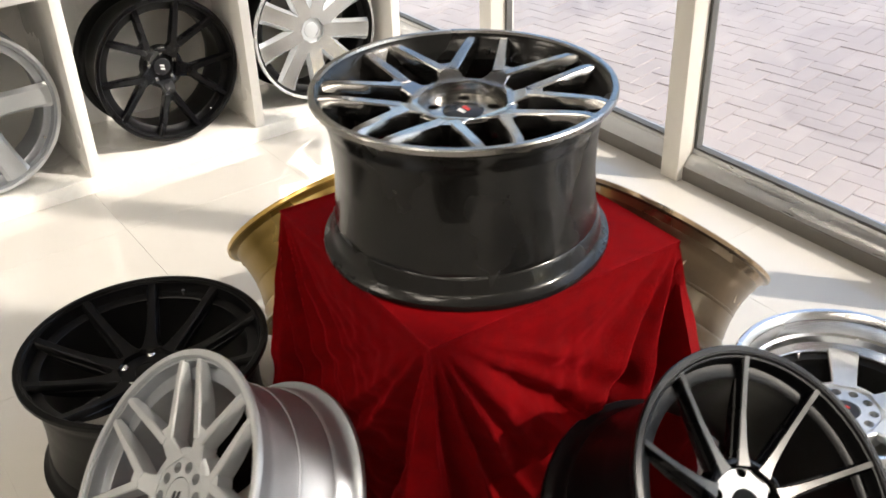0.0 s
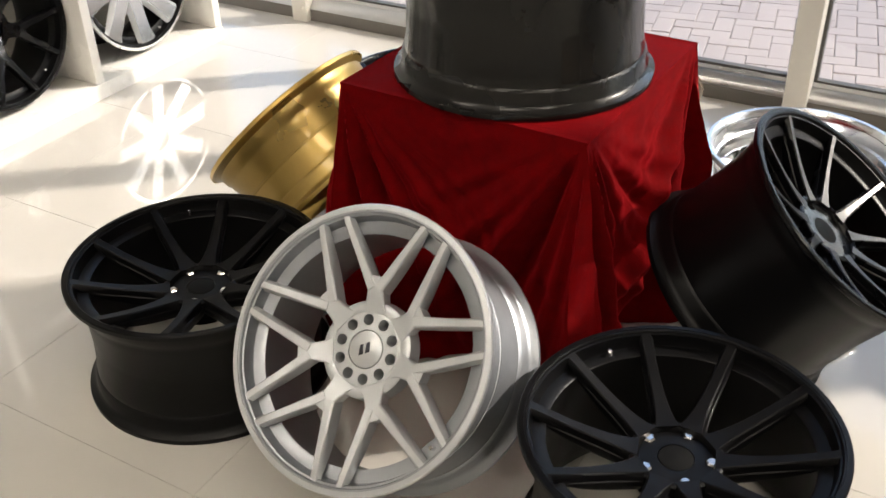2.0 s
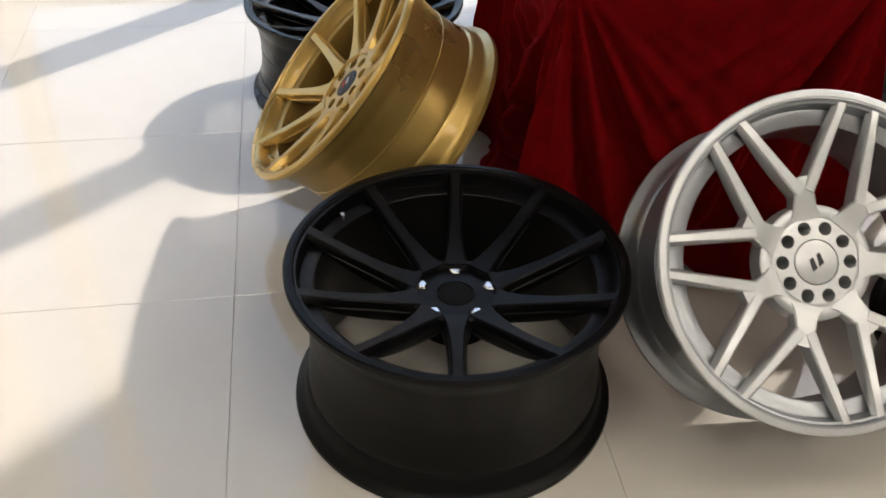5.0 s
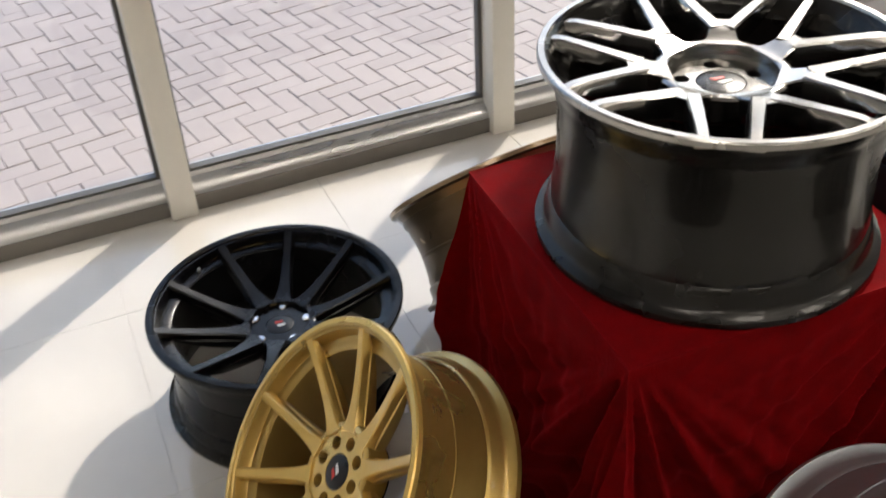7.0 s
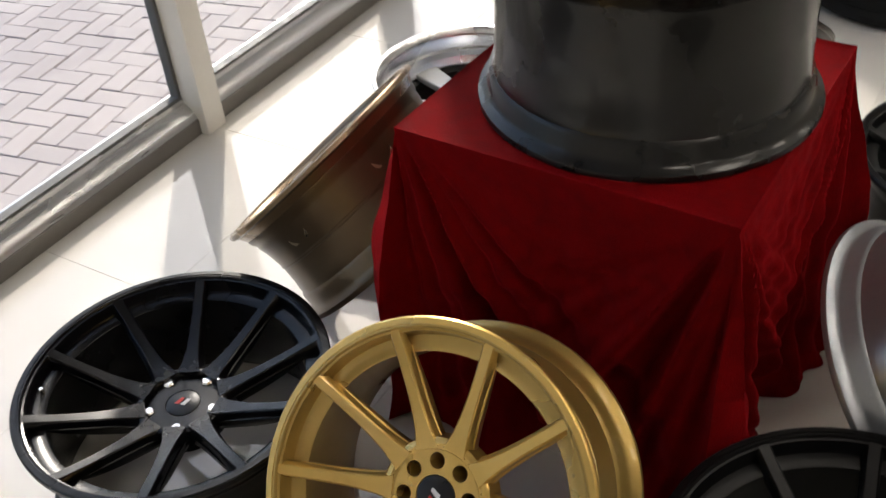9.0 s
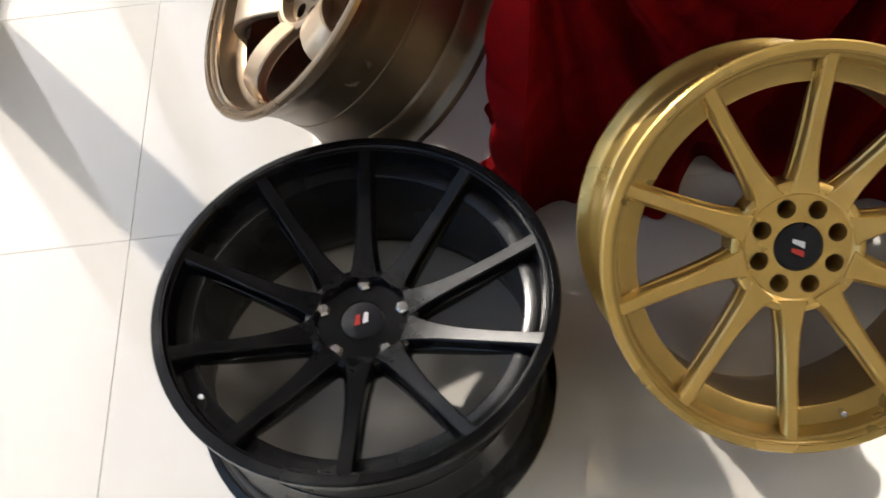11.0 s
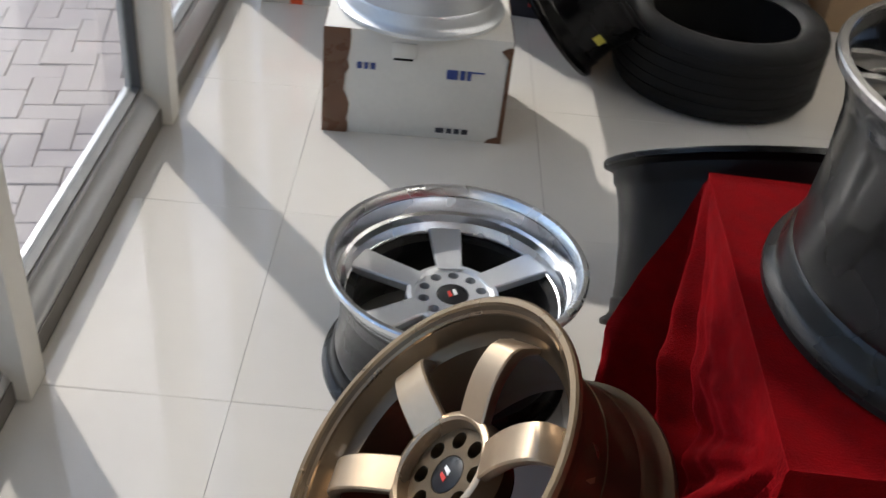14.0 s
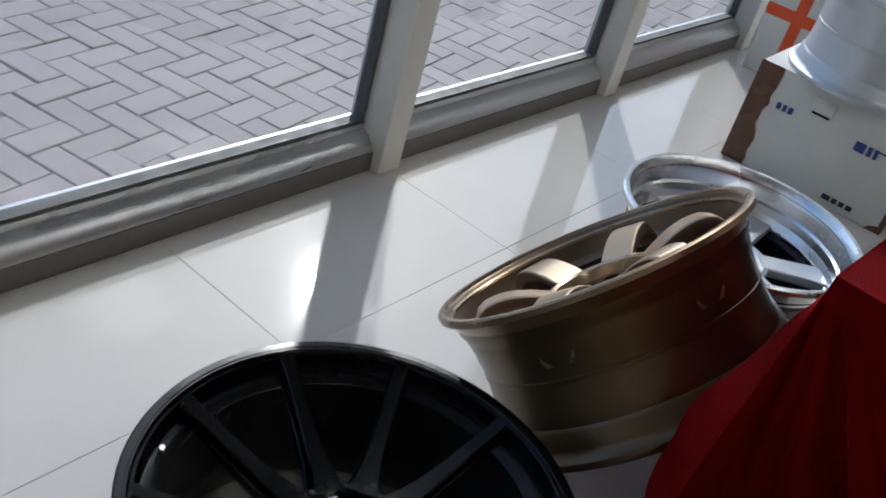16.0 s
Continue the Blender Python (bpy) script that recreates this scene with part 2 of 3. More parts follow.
def window_front():
    """Posts, sill rails, gaskets and panes along the street side."""
    frame_ob = tagged(thing("window_1", "tall shop window with cream posts and metal sill rail", "window"), kind="structure")
    post = mesh_of("post", box(WIN_X, -0.036, 0, WIN_X + 0.115, 0.036, 2.75, 0.004), FRAME_PAINT)
    for y in POSTS:
        part("post", post, None, frame_ob, m=pose(0, y, 0))
    for a, b in zip(POSTS, POSTS[1:]):
        y0, y1 = a + 0.036, b - 0.036
        bm = bmesh.new()
        prof = [(0.030, 0), (0.030, 0.047), (0.034, 0.058), (0.046, 0.074), (0.060, 0.083), (0.066, 0.086), (0.066, 0.100), (0.115, 0.100), (0.115, 0.0)]
        loft([[Vector((WIN_X + x, y, z)) for x, z in prof] for y in (y0, y1)], bm)
        part("sill_rail", bm, ALU, frame_ob, "brushed grey aluminium sill rail", smooth=30)
        # thin added strip paints shade over the rail's lower front
        part("rail_front_shade", box(WIN_X + 0.0265, y0, 0.0, WIN_X + 0.0297, y1, 0.046), RAIL_SHADE, frame_ob, "dark grey strip painting shade on the rail's lower front", smooth=0)
        g = box(WIN_X + 0.070, y0, 0.100, WIN_X + 0.098, y0 + 0.011, 2.74)
        box(WIN_X + 0.070, y1 - 0.011, 0.100, WIN_X + 0.098, y1, 2.74, bm=g)
        box(WIN_X + 0.070, y0 + 0.011, 0.100, WIN_X + 0.098, y1 - 0.011, 0.107, bm=g)
        part("gasket", g, GASKET, frame_ob, "dark rubber glazing gasket", smooth=0)
        pane = part("pane", box(WIN_X + 0.080, y0 + 0.004, 0.101, WIN_X + 0.088, y1 - 0.004, 2.745), GLASS, frame_ob, "clear glass pane", smooth=0)
        pane.visible_shadow = False


ground(), floor(), walls(), window_front()

# ---------------------------------------------------------------- wheels


def rim_profile(R, W, lip, style, ridge=True):
    """Closed section of a rim: outer side from the face down, then the inner side back up. lip: depth of the step inside the face."""
    k = 0.046 if style != "deep" else 0.055
    out = [(R, W - 0.001), (R, W - 0.009), (R - 0.009, W - 0.013), (R - 0.017, W - 0.020), (R - 0.019, W - 0.040), (R - 0.0245, W - 0.048), (R - 0.0245, W - 0.056), (R - 0.0285, W - 0.075),
           (R - 0.031, W * 0.52), (R - 0.0295, W * 0.515), (R - 0.0295, W * 0.495), (R - 0.031, W * 0.49), (R - 0.0275, 0.075), (R - 0.0245, 0.062), (R - 0.0245, 0.052), (R - 0.019, 0.046), (R - 0.018, 0.024), (R - 0.012, 0.016), (R - 0.001, 0.010), (R, 0.006), (R - 0.001, 0.0)]
    inn = [(R - 0.006, 0.0), (R - 0.024, 0.020), (R - 0.030, 0.050), (R - k + 0.004, 0.09), (R - k + 0.004, W - lip - 0.06), (R - k, W - lip - 0.030), (R - k, W - lip - 0.012)]
    if lip < 0.03:
        inn += [(R - k + 0.002, W - lip - 0.010), (R - 0.0235, W - lip - 0.008), (R - 0.0215, W - lip - 0.004), (R - 0.0195, W - 0.010), (R - 0.0185, W - 0.006), (R - 0.0150, W - 0.005), (R - 0.0140, W - 0.0015), (R - 0.0125, W), (R - 0.006, W)]
    else:
        inn += [(R - 0.030, W - lip - 0.004), (R - 0.028, W - lip), (R - 0.020, W - 0.015), (R - 0.014, W - 0.005), (R - 0.006, W)]
    if not ridge:
        out = [p for p in out if abs(p[0] - (R - 0.0295)) > 1e-6]
    return out + inn


def disc(r, z0, z1, n=32, bm=None, x=0.0, y=0.0, chamfer=0.0):
    bm = bm or bmesh.new()
    prof = [(r, z0), (r, z1 - chamfer), (r - chamfer, z1)] if chamfer else [(r, z0), (r, z1)]
    rows = [[bm.verts.new((x + q * math.cos(2 * math.pi * k / n), y + q * math.sin(2 * math.pi * k / n), z)) for k in range(n)] for q, z in prof]
    for a, b in zip(rows, rows[1:]):
        for k in range(n):
            bm.faces.new((a[k], a[(k + 1) % n], b[(k + 1) % n], b[k]))
    bm.faces.new(rows[0][::-1])
    bm.faces.new(rows[-1])
    return bm


def hub_ring(r, zt, zb, cap, holes, pcd, hole_r):
    """Hub with a central bore for the cap and recessed round lug holes, as a plate pierced round the holes."""
    bm = bmesh.new()
    n = holes * 8
    rings = [(r * 1.03, zb), (r, zt - 0.012), (r * 0.97, zt)]
    rows = [[bm.verts.new((q * math.cos(2 * math.pi * k / n), q * math.sin(2 * math.pi * k / n), z)) for k in range(n)] for q, z in rings]
    for a, b in zip(rows, rows[1:]):
        for k in range(n):
            bm.faces.new((a[k], a[(k + 1) % n], b[(k + 1) % n], b[k]))
    inner = [bm.verts.new((cap * math.cos(2 * math.pi * k / n), cap * math.sin(2 * math.pi * k / n), zt)) for k in range(n)]
    low = [bm.verts.new((cap * math.cos(2 * math.pi * k / n), cap * math.sin(2 * math.pi * k / n), zb)) for k in range(n)]
    for k in range(n):
        bm.faces.new((inner[k], inner[(k + 1) % n], low[(k + 1) % n], low[k]))
    for h in range(holes):
        a = 2 * math.pi * (h + 0.5) / holes
        cx, cy = pcd * math.cos(a), pcd * math.sin(a)
        seg = list(range(h * 8, h * 8 + 9))
        loop = [rows[-1][k % n] for k in seg] + [inner[k % n] for k in reversed(seg)]
        m = len(loop)
        ring = []
        a0 = math.atan2(loop[0].co.y - cy, loop[0].co.x - cx)
        turn = sum((math.atan2(q.co.y - cy, q.co.x - cx) - math.atan2(p.co.y - cy, p.co.x - cx) + math.pi) % (2 * math.pi) - math.pi for p, q in zip(loop, loop[1:] + loop[:1]))
        for j, v in enumerate(loop):
            d = Vector((math.cos(a0 + turn * j / m), math.sin(a0 + turn * j / m)))
            ring.append((bm.verts.new((cx + d.x * hole_r, cy + d.y * hole_r, zt)), bm.verts.new((cx + d.x * hole_r * 0.9, cy + d.y * hole_r * 0.9, zb))))
        for j in range(m):
            bm.faces.new((loop[j], loop[(j + 1) % m], ring[(j + 1) % m][0], ring[j][0]))
            bm.faces.new((ring[j][0], ring[(j + 1) % m][0], ring[(j + 1) % m][1], ring[j][1]))
    bmesh.ops.remove_doubles(bm, verts=bm.verts[:], dist=1e-5)
    return bm


def straight_spoke(R, W, r0, zh, tip_z, w0, w1, w2, depth, top=0):
    """Concave straight spoke, widest at the hub and flared a little where it meets the rim."""
    rows = []
    for k in range(13):
        f = k / 12
        r = r0 + (R - 0.008 - r0) * f
        z = W + zh + (tip_z - zh) * (f ** 1.35)
        w = w1 + (w0 - w1) * math.exp(-f * 5.0) + (w2 - w1) * f ** 3
        rows.append((r, 0, z, w, w * 1.35 + 0.003, depth * (1 - 0.8 * f ** 3)))
    bm = bar(rows, None, top)
    return bar([(r, y, z - 0.014, w + 0.0042 * (1 - 0.5 * (r / R) ** 4), w + 0.006, max(0.004, d - 0.012)) for r, y, z, w, wb, d in rows[:-2]], bm, 0)


def forked_spoke(R, W, r0, rf, zh, spread, w, depth, top=0, cut=False):
    """Y spoke: a stem that forks in two arms, which end side by side with the neighbours' arms on the rim."""
    bm = bmesh.new()
    zf = W + zh * 0.6
    bar([(r0, 0, W + zh, w * 4.3, w * 4.6, depth), (r0 + 0.006, 0, W + zh * 0.97, w * 3.3, w * 3.7, depth), (r0 + 0.014, 0, W + zh * 0.92, w * 2.6, w * 3.0, depth), (r0 + (rf - r0) * 0.55, 0, W + zh * 0.75, w * 2.15, w * 2.5, depth), (rf * 0.95, 0, zf, w * 2.0, w * 2.3, depth), (rf + 0.004, 0, zf, w * 1.9, w * 2.2, depth), (rf + 0.010, 0, zf * 1.0 + 0.0008, w * 1.2, w * 1.4, depth * 0.9)], bm, top)
    for s in (-1, 1):
        ax, ay = rf - 0.012, s * w * 0.95
        bx, by = (R - 0.008) * math.cos(spread), s * (R - 0.008) * math.sin(spread)
        rows = []
        for k in range(7):
            f = k / 6
            z = zf + (W - 0.004 - zf) * min(1, f * 1.15)
            if cut and f > 0.8:
                z -= 0.004 * (f - 0.8) / 0.2
            rows.append((ax + (bx - ax) * f, ay + (by - ay) * f, z, w * (1 - 0.3 * f), w * 1.35 + 0.002, depth * (1 - 0.8 * f ** 3)))
        bar(rows, bm, top)
    return bm


def blade_spoke(R, W, r0, zh, reach, w0, w1, depth, crown):
    """Broad flat spoke that bends down into the barrel at its end."""
    rows = []
    for k in range(11):
        f = k / 10
        r = r0 + (R - reach - r0) * f
        z = W + zh + crown * math.sin(math.pi * min(1, f * 0.85)) - (0.045 * ((f - 0.72) / 0.28) ** 2 if f > 0.72 and crown else 0)
        rows.append((r, 0, z, w0 + (w1 - w0) * (f ** 1.4), (w0 + (w1 - w0) * f) * 1.06, depth))
    return bar(rows)


def emblem(parent, z, s, colours=(MARK_WHITE, MARK_RED), spin=0.0):
    """Two slanted strokes on a centre cap."""
    for k, (mat, x0) in enumerate(zip(colours, (-0.55, 0.05))):
        bm = bmesh.new()
        pts = [(x0, -0.45), (x0 + 0.28, -0.45), (x0 + 0.62, 0.35), (x0 + 0.2, 0.35)]
        loft([[Vector((x * s, y * s, zz)) for x, y in pts] for zz in (z - 0.001, z + 0.0008)], bm)
        part("emblem_stroke", bm, mat, parent, "", pose(0, 0, 0, 0, 0, spin), 0)


def wheel(m, label, R=0.247, W=0.24, kind="ten", n=10, face=BLACK, barrel=None, top=None, lip=0.02, holes=5, pcd=0.057, hole_r=0.0095, cap_r=0.030, cap=CAP_BLACK, bolts=False, hub_r=0.076, zh=-0.046, bowl=0.012, slim=1.0, hub_mat=None, lip_mat=None, marks=(MARK_WHITE, MARK_RED), mark_spin=0.0, valve=0.5):
    """An alloy wheel standing on its back flange; its axis is the local z."""
    ob = thing("alloy_wheel", label, "wheel rim", m, "display wheels")
    barrel = barrel or face
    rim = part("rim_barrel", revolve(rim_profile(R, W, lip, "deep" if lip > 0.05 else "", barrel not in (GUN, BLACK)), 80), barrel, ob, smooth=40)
    prof = [(R - 0.0115, W - 0.004), (R - 0.0095, W + 0.0015), (R - 0.001, W + 0.0015), (R + 0.0012, W - 0.001), (R + 0.0012, W - 0.009), (R - 0.004, W - 0.011)]
    if lip > 0.05:
        prof = [(R + 0.0012, W - 0.009), (R + 0.0012, W - 0.001), (R - 0.002, W + 0.002), (R - 0.010, W + 0.001), (R - 0.016, W - 0.006), (R - 0.022, W - 0.020), (R - 0.024, W - lip * 0.55), (R - 0.030, W - lip * 0.6), (R - 0.032, W - lip * 0.95), (R - 0.040, W - lip), (R - 0.040, W - lip - 0.004), (R - 0.008, W - 0.011)]
    elif lip > 0.03:
        prof = [(R + 0.0012, W - 0.009), (R + 0.0012, W - 0.001), (R - 0.002, W + 0.0015), (R - 0.010, W + 0.001), (R - 0.013, W - 0.006), (R - 0.020, W - 0.012), (R - 0.022, W - lip), (R - 0.028, W - lip - 0.004), (R - 0.028, W - lip - 0.008), (R - 0.008, W - 0.011)]
    part("rim_lip", revolve(prof, 80), lip_mat or face, ob, smooth=40)
    mats = [face, top or face]
    if kind == "ten":
        me = mesh_of("spoke", straight_spoke(R, W, hub_r - 0.004, zh, -0.0015, 0.0200 * slim, 0.0066 * slim, 0.0080 * slim, 0.036, 1), mats)
    elif kind == "mesh":
        me = mesh_of("spoke", forked_spoke(R, W, hub_r - 0.004, R * 0.47, zh, radians(180 / n * 0.77), 0.0065, 0.034, 1), mats)
    elif kind == "mesh_cut":
        me = mesh_of("spoke", forked_spoke(R, W, hub_r - 0.004, R * 0.48, zh, radians(180 / n * 0.74), 0.0086, 0.040, 1, True), mats)
    elif kind == "fork":
        me = mesh_of("spoke", forked_spoke(R, W, 0.045, R * 0.42, zh, radians(180 / n * 0.5), 0.0090, 0.034, 1), mats)
    elif kind == "blade":
        me = mesh_of("spoke", blade_spoke(R, W, hub_r + 0.002, zh, 0.030, 0.025, 0.0235, 0.022, 0.026), mats)
    elif kind == "dish":
        me = mesh_of("spoke", blade_spoke(R, W, hub_r - 0.004, zh, 0.036, 0.022, 0.030, 0.022, 0.0), mats)
    else:
        me = mesh_of("spoke", straight_spoke(R, W, 0.045, zh, -0.008, 0.030, 0.024, 0.030, 0.03, 1), mats)
    for k in range(n):
        part("spoke", me, None, ob, m=pose(0, 0, 0, 0, 0, 360 / n * k))
    zt = W + zh
    grow = 0.006 if kind.startswith("mesh") else 0.0
    ring = [(hub_r + 0.014 + grow, zt - 0.034), (hub_r + 0.011 + grow, zt - 0.003), (hub_r + 0.008 + grow, zt - 0.0005), (hub_r + 0.002, zt), (hub_r - 0.002, zt - 0.003), (hub_r - 0.006, zt - bowl), (hub_r - 0.006, zt - bowl - 0.03)]
    part("hub_collar", revolve(ring, 60), face if kind == "ten" else (top or face), ob, smooth=40)
    zh -= bowl
    hub_r -= 0.004
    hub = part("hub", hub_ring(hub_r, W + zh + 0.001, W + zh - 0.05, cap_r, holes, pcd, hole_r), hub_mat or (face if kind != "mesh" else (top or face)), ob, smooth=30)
    # added dark disc gives the lug holes their shade
    part("hub_back", disc(hub_r * 0.98, W + zh - 0.056, W + zh - 0.046, 40), RECESS_SHADE, hub, "dark disc painting the shade behind the lug holes")
    if bolts:
        nut = mesh_of("lug_nut", disc(0.0105, W + zh - 0.04, W + zh + 0.006, 6, None, 0, 0, 0.003), STEEL, 20)
        for h in range(holes):
            a = 2 * math.pi * (h + 0.5) / holes
            part("lug_nut", nut, None, hub, "bright steel lug nut", pose(pcd * math.cos(a), pcd * math.sin(a), 0))
    # in the near-black colour the cap paints the shade of an open bore
    c = part("centre_cap_or_bore", revolve([(0.0, W + zh + 0.0035), (cap_r * 0.7, W + zh + 0.003), (cap_r * 0.95, W + zh + 0.001), (cap_r * 0.99, W + zh - 0.004), (cap_r * 0.99, W + zh - 0.04), (0.0, W + zh - 0.04)], 32, None, False), cap, ob, smooth=40)
    if marks:
        emblem(c, W + zh + 0.0036, cap_r * 0.62, marks, mark_spin)
    a = radians(360 / n * valve)
    rv = R - 0.033 if lip < 0.05 else R - 0.046
    stem = disc(0.0042, W - lip - 0.022, W - lip + 0.004, 10, None, 0, 0, 0.001)
    part("valve_stem", stem, STEEL, ob, "small bright valve stem", pose(rv * math.cos(a), rv * math.sin(a), 0), 30)
    return ob


def flat(x, y, spin, z=0.0):
    return pose(x, y, z + 0.0005, 0, 0, spin)


def leaning(x, y, az, el, R, W, spin):
    """Face centre over (x, y), axis turned to az and raised by el; the back flange rests on the floor."""
    a, e = radians(az), radians(el)
    n = Vector((math.cos(e) * math.cos(a), math.cos(e) * math.sin(a), math.sin(e)))
    return pose(x - n.x * W, y - n.y * W, R * math.cos(e) + 0.001, 0, 0, az) @ pose(0, 0, 0, 0, 90 - el, 0) @ pose(0, 0, 0, 0, 0, spin)


PLINTH_TOP = 0.604
wheel(flat(0.005, -0.013, 15.5, PLINTH_TOP), "dark chrome mesh-spoke wheel on the red velvet plinth", 0.263, 0.293, "mesh_cut", 7, HYPER, GUN, None, 0.03, 5, 0.055, 0.011, 0.036, CAP_BLACK, hub_r=0.080, zh=-0.030, bowl=0.024)
wheel(flat(-0.496, 0.485, 28), "satin black ten-spoke wheel lying face up on the tiles", 0.265, 0.273, "ten", 10, BLACK, cap=RECESS_SHADE, bolts=True, hub_r=0.066, zh=-0.060, marks=None)
wheel(leaning(-0.654, -0.026, 177.6, 42.2, 0.248, 0.241, 34.5), "silver mesh-spoke wheel leaning against the plinth", 0.248, 0.241, "mesh", 7, SILVER, SILVER_SHADED, SILVER_FACE, 0.02, 10, 0.0515, 0.0100, 0.034, SILVER, hub_r=0.068, zh=-0.036, bowl=0.002, marks=(INK_BLACK, INK_BLACK), mark_spin=-90)
wheel(flat(-0.515, -0.552, 33), "matt black ten-spoke wheel lying face up on the tiles", 0.259, 0.288, "ten", 10, BLACK, cap=RECESS_SHADE, bolts=True, hub_r=0.066, zh=-0.060, marks=None)
wheel(leaning(0.095, -0.678, -84.9, 51.5, 0.251, 0.304, 38), "black wheel with machined spokes leaning against the plinth", 0.251, 0.304, "ten", 10, BLACK_GLOSS, BLACK, SMOKED, 0.02, 5, 0.057, 0.010, 0.030, RECESS_SHADE, False, hub_r=0.068, zh=-0.055, slim=0.6, marks=None, hub_mat=HYPER)
wheel(flat(0.606, -0.496, 36), "deep-dish silver six-spoke wheel with a polished lip", 0.235, 0.256, "dish", 6, SILVER, GUN, None, 0.085, 10, 0.055, 0.010, 0.030, CAP_BLACK, hub_r=0.074, zh=-0.080, bowl=0.006, lip_mat=CHROME)
wheel(leaning(0.653, 0.034, 5.4, 45.3, 0.245, 0.229, 37), "bronze six-spoke wheel leaning against the plinth", 0.245, 0.229, "blade", 6, BRONZE, BRONZE_SHADED, None, 0.04, 8, 0.050, 0.0125, 0.028, CAP_BLACK, hub_r=0.074, zh=-0.036, bowl=0.022, hub_mat=BRONZE_SHADED, lip_mat=BRONZE_LIP)
wheel(flat(0.583, 0.570, 13), "gloss black ten-spoke wheel lying face up on the tiles", 0.262, 0.236, "ten", 10, BLACK_GLOSS, bolts=True, hub_r=0.066, zh=-0.060)
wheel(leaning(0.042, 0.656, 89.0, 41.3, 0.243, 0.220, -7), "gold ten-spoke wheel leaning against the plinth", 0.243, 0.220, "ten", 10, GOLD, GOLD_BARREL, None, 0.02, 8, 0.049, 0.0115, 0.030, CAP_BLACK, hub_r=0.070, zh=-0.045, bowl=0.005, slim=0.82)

# ---------------------------------------------------------------- plinth cloth


def velvet_cloth():
    """A square cloth over a block: flat top, and sides whose folds fan out from the four top corners down to the floor."""
    half, h = 0.270, PLINTH_TOP
    n, rows = 560, 60
    bm = bmesh.new()
    rng = random.Random(11)
    phases = [[(rng.uniform(0, 6.3), rng.uniform(0.75, 1.25), rng.uniform(0.4, 1.0)) for _ in range(4)] for _ in range(8)]

    def fan(c, s, d):
        """Height of the folds that spread from corner c, at s metres along the side and d metres below the top."""
        r = math.hypot(s, d)
        phi = math.atan2(s, d + 0.02)
        out = 0.0
        for k, (ph, fr, am) in enumerate(phases[c]):
            w = math.sin(phi * (10 + 11 * k) * fr + ph + 0.8 * math.sin(d * 5 + ph))
            out += am * (abs(w) ** 0.75 * (1 if w > 0 else -1)) / (1 + 0.22 * k)
        return out * min(1.0, r / 0.26) * math.exp(-(phi / 0.7) ** 2)

    rings = []
    for j in range(rows + 1):
        d = j / rows
        depth = h * d
        ring = []
        for k in range(n):
            u = k / n * 4
            side = int(u) % 4
            f = u - int(u)
            s = (f - 0.5) * 2
            p = [(1, s), (-s, 1), (-1, -s), (s, -1)][side]
            nrm = [(1, 0), (0, 1), (-1, 0), (0, -1)][side]
            tan = [(0, 1), (-1, 0), (0, -1), (1, 0)][side]
            a, b = f * 2 * half, (1 - f) * 2 * half
            off = 0.034 * (fan(side * 2, a, depth) + fan(side * 2 + 1, b, depth)) * min(1, depth / 0.06)
            off += 0.006 * noise.noise(Vector((p[0] * 3, p[1] * 3, d * 2))) * min(1, d * 3) + 0.010 * d
            off += 0.010 * noise.noise(Vector((p[0] * 7 + p[1] * 2, p[1] * 7 - p[0] * 2, d * 0.8 + side))) * min(1, d * 2.2)
            corner = max(0.0, abs(s) - 0.72) / 0.28
            flare = corner ** 2 * (0.016 * min(1, d * 1.6) + 0.012 * d)
            off += 0.028 * max(0, (d - 0.88) / 0.12) ** 2
            if d < 0.05:
                off -= 0.007 * (1 - d / 0.05) ** 2
            off = max(off, -0.055 * min(1, d * 4))
            t = (1 if s > 0 else -1) * flare
            z = max(h - depth, 0.004 + 0.008 * abs(noise.noise(Vector((p[0] * 6, p[1] * 6, 3)))))
            ring.append(bm.verts.new((p[0] * half + nrm[0] * (off + flare) + tan[0] * t, p[1] * half + nrm[1] * (off + flare) + tan[1] * t, z)))
        rings.append(ring)
    for a, b in zip(rings, rings[1:]):
        for k in range(n):
            bm.faces.new((a[k], b[k], b[(k + 1) % n], a[(k + 1) % n]))
    last = rings[0]
    for f in (0.985, 0.93, 0.8, 0.5, 0.2):
        ring = []
        for k in range(n):
            v = rings[0][k].co
            ring.append(bm.verts.new((v.x * f, v.y * f, h - 0.002 + 0.0008 * noise.noise(v * 9 * f))))
        for k in range(n):
            bm.faces.new((last[k], last[(k + 1) % n], ring[(k + 1) % n], ring[k]))
        last = ring
    bm.faces.new(last)
    ob = part("velvet_cloth", bm, VELVET, None, "", pose(0.025, -0.007, 0, 0, 0, -2.4), 70)
    tagged(ob, "crimson velvet cloth draped over a square plinth", "cloth")


velvet_cloth()

# ---------------------------------------------------------------- ceiling lights (unseen fixtures, added as fill light for the room)
LAMP = bpy.data.materials.new("fill_panel")
LAMP.use_nodes = True
LAMP.node_tree.nodes["Principled BSDF"].inputs["Emission Color"].default_value = (1.0, 0.93, 0.83, 1)
LAMP.node_tree.nodes["Principled BSDF"].inputs["Emission Strength"].default_value = 7.2
fill_panel = mesh_of("diffuser", box(-0.3, -0.3, -0.012, 0.3, 0.3, -0.004, 0.003), LAMP)
lamp_frame = bmesh.new()
for q in ((-0.33, -0.33, 0.33, -0.30), (-0.33, 0.30, 0.33, 0.33), (-0.33, -0.30, -0.30, 0.30), (0.30, -0.30, 0.33, 0.30)):
    box(q[0], q[1], -0.02, q[2], q[3], 0.0, bm=lamp_frame)
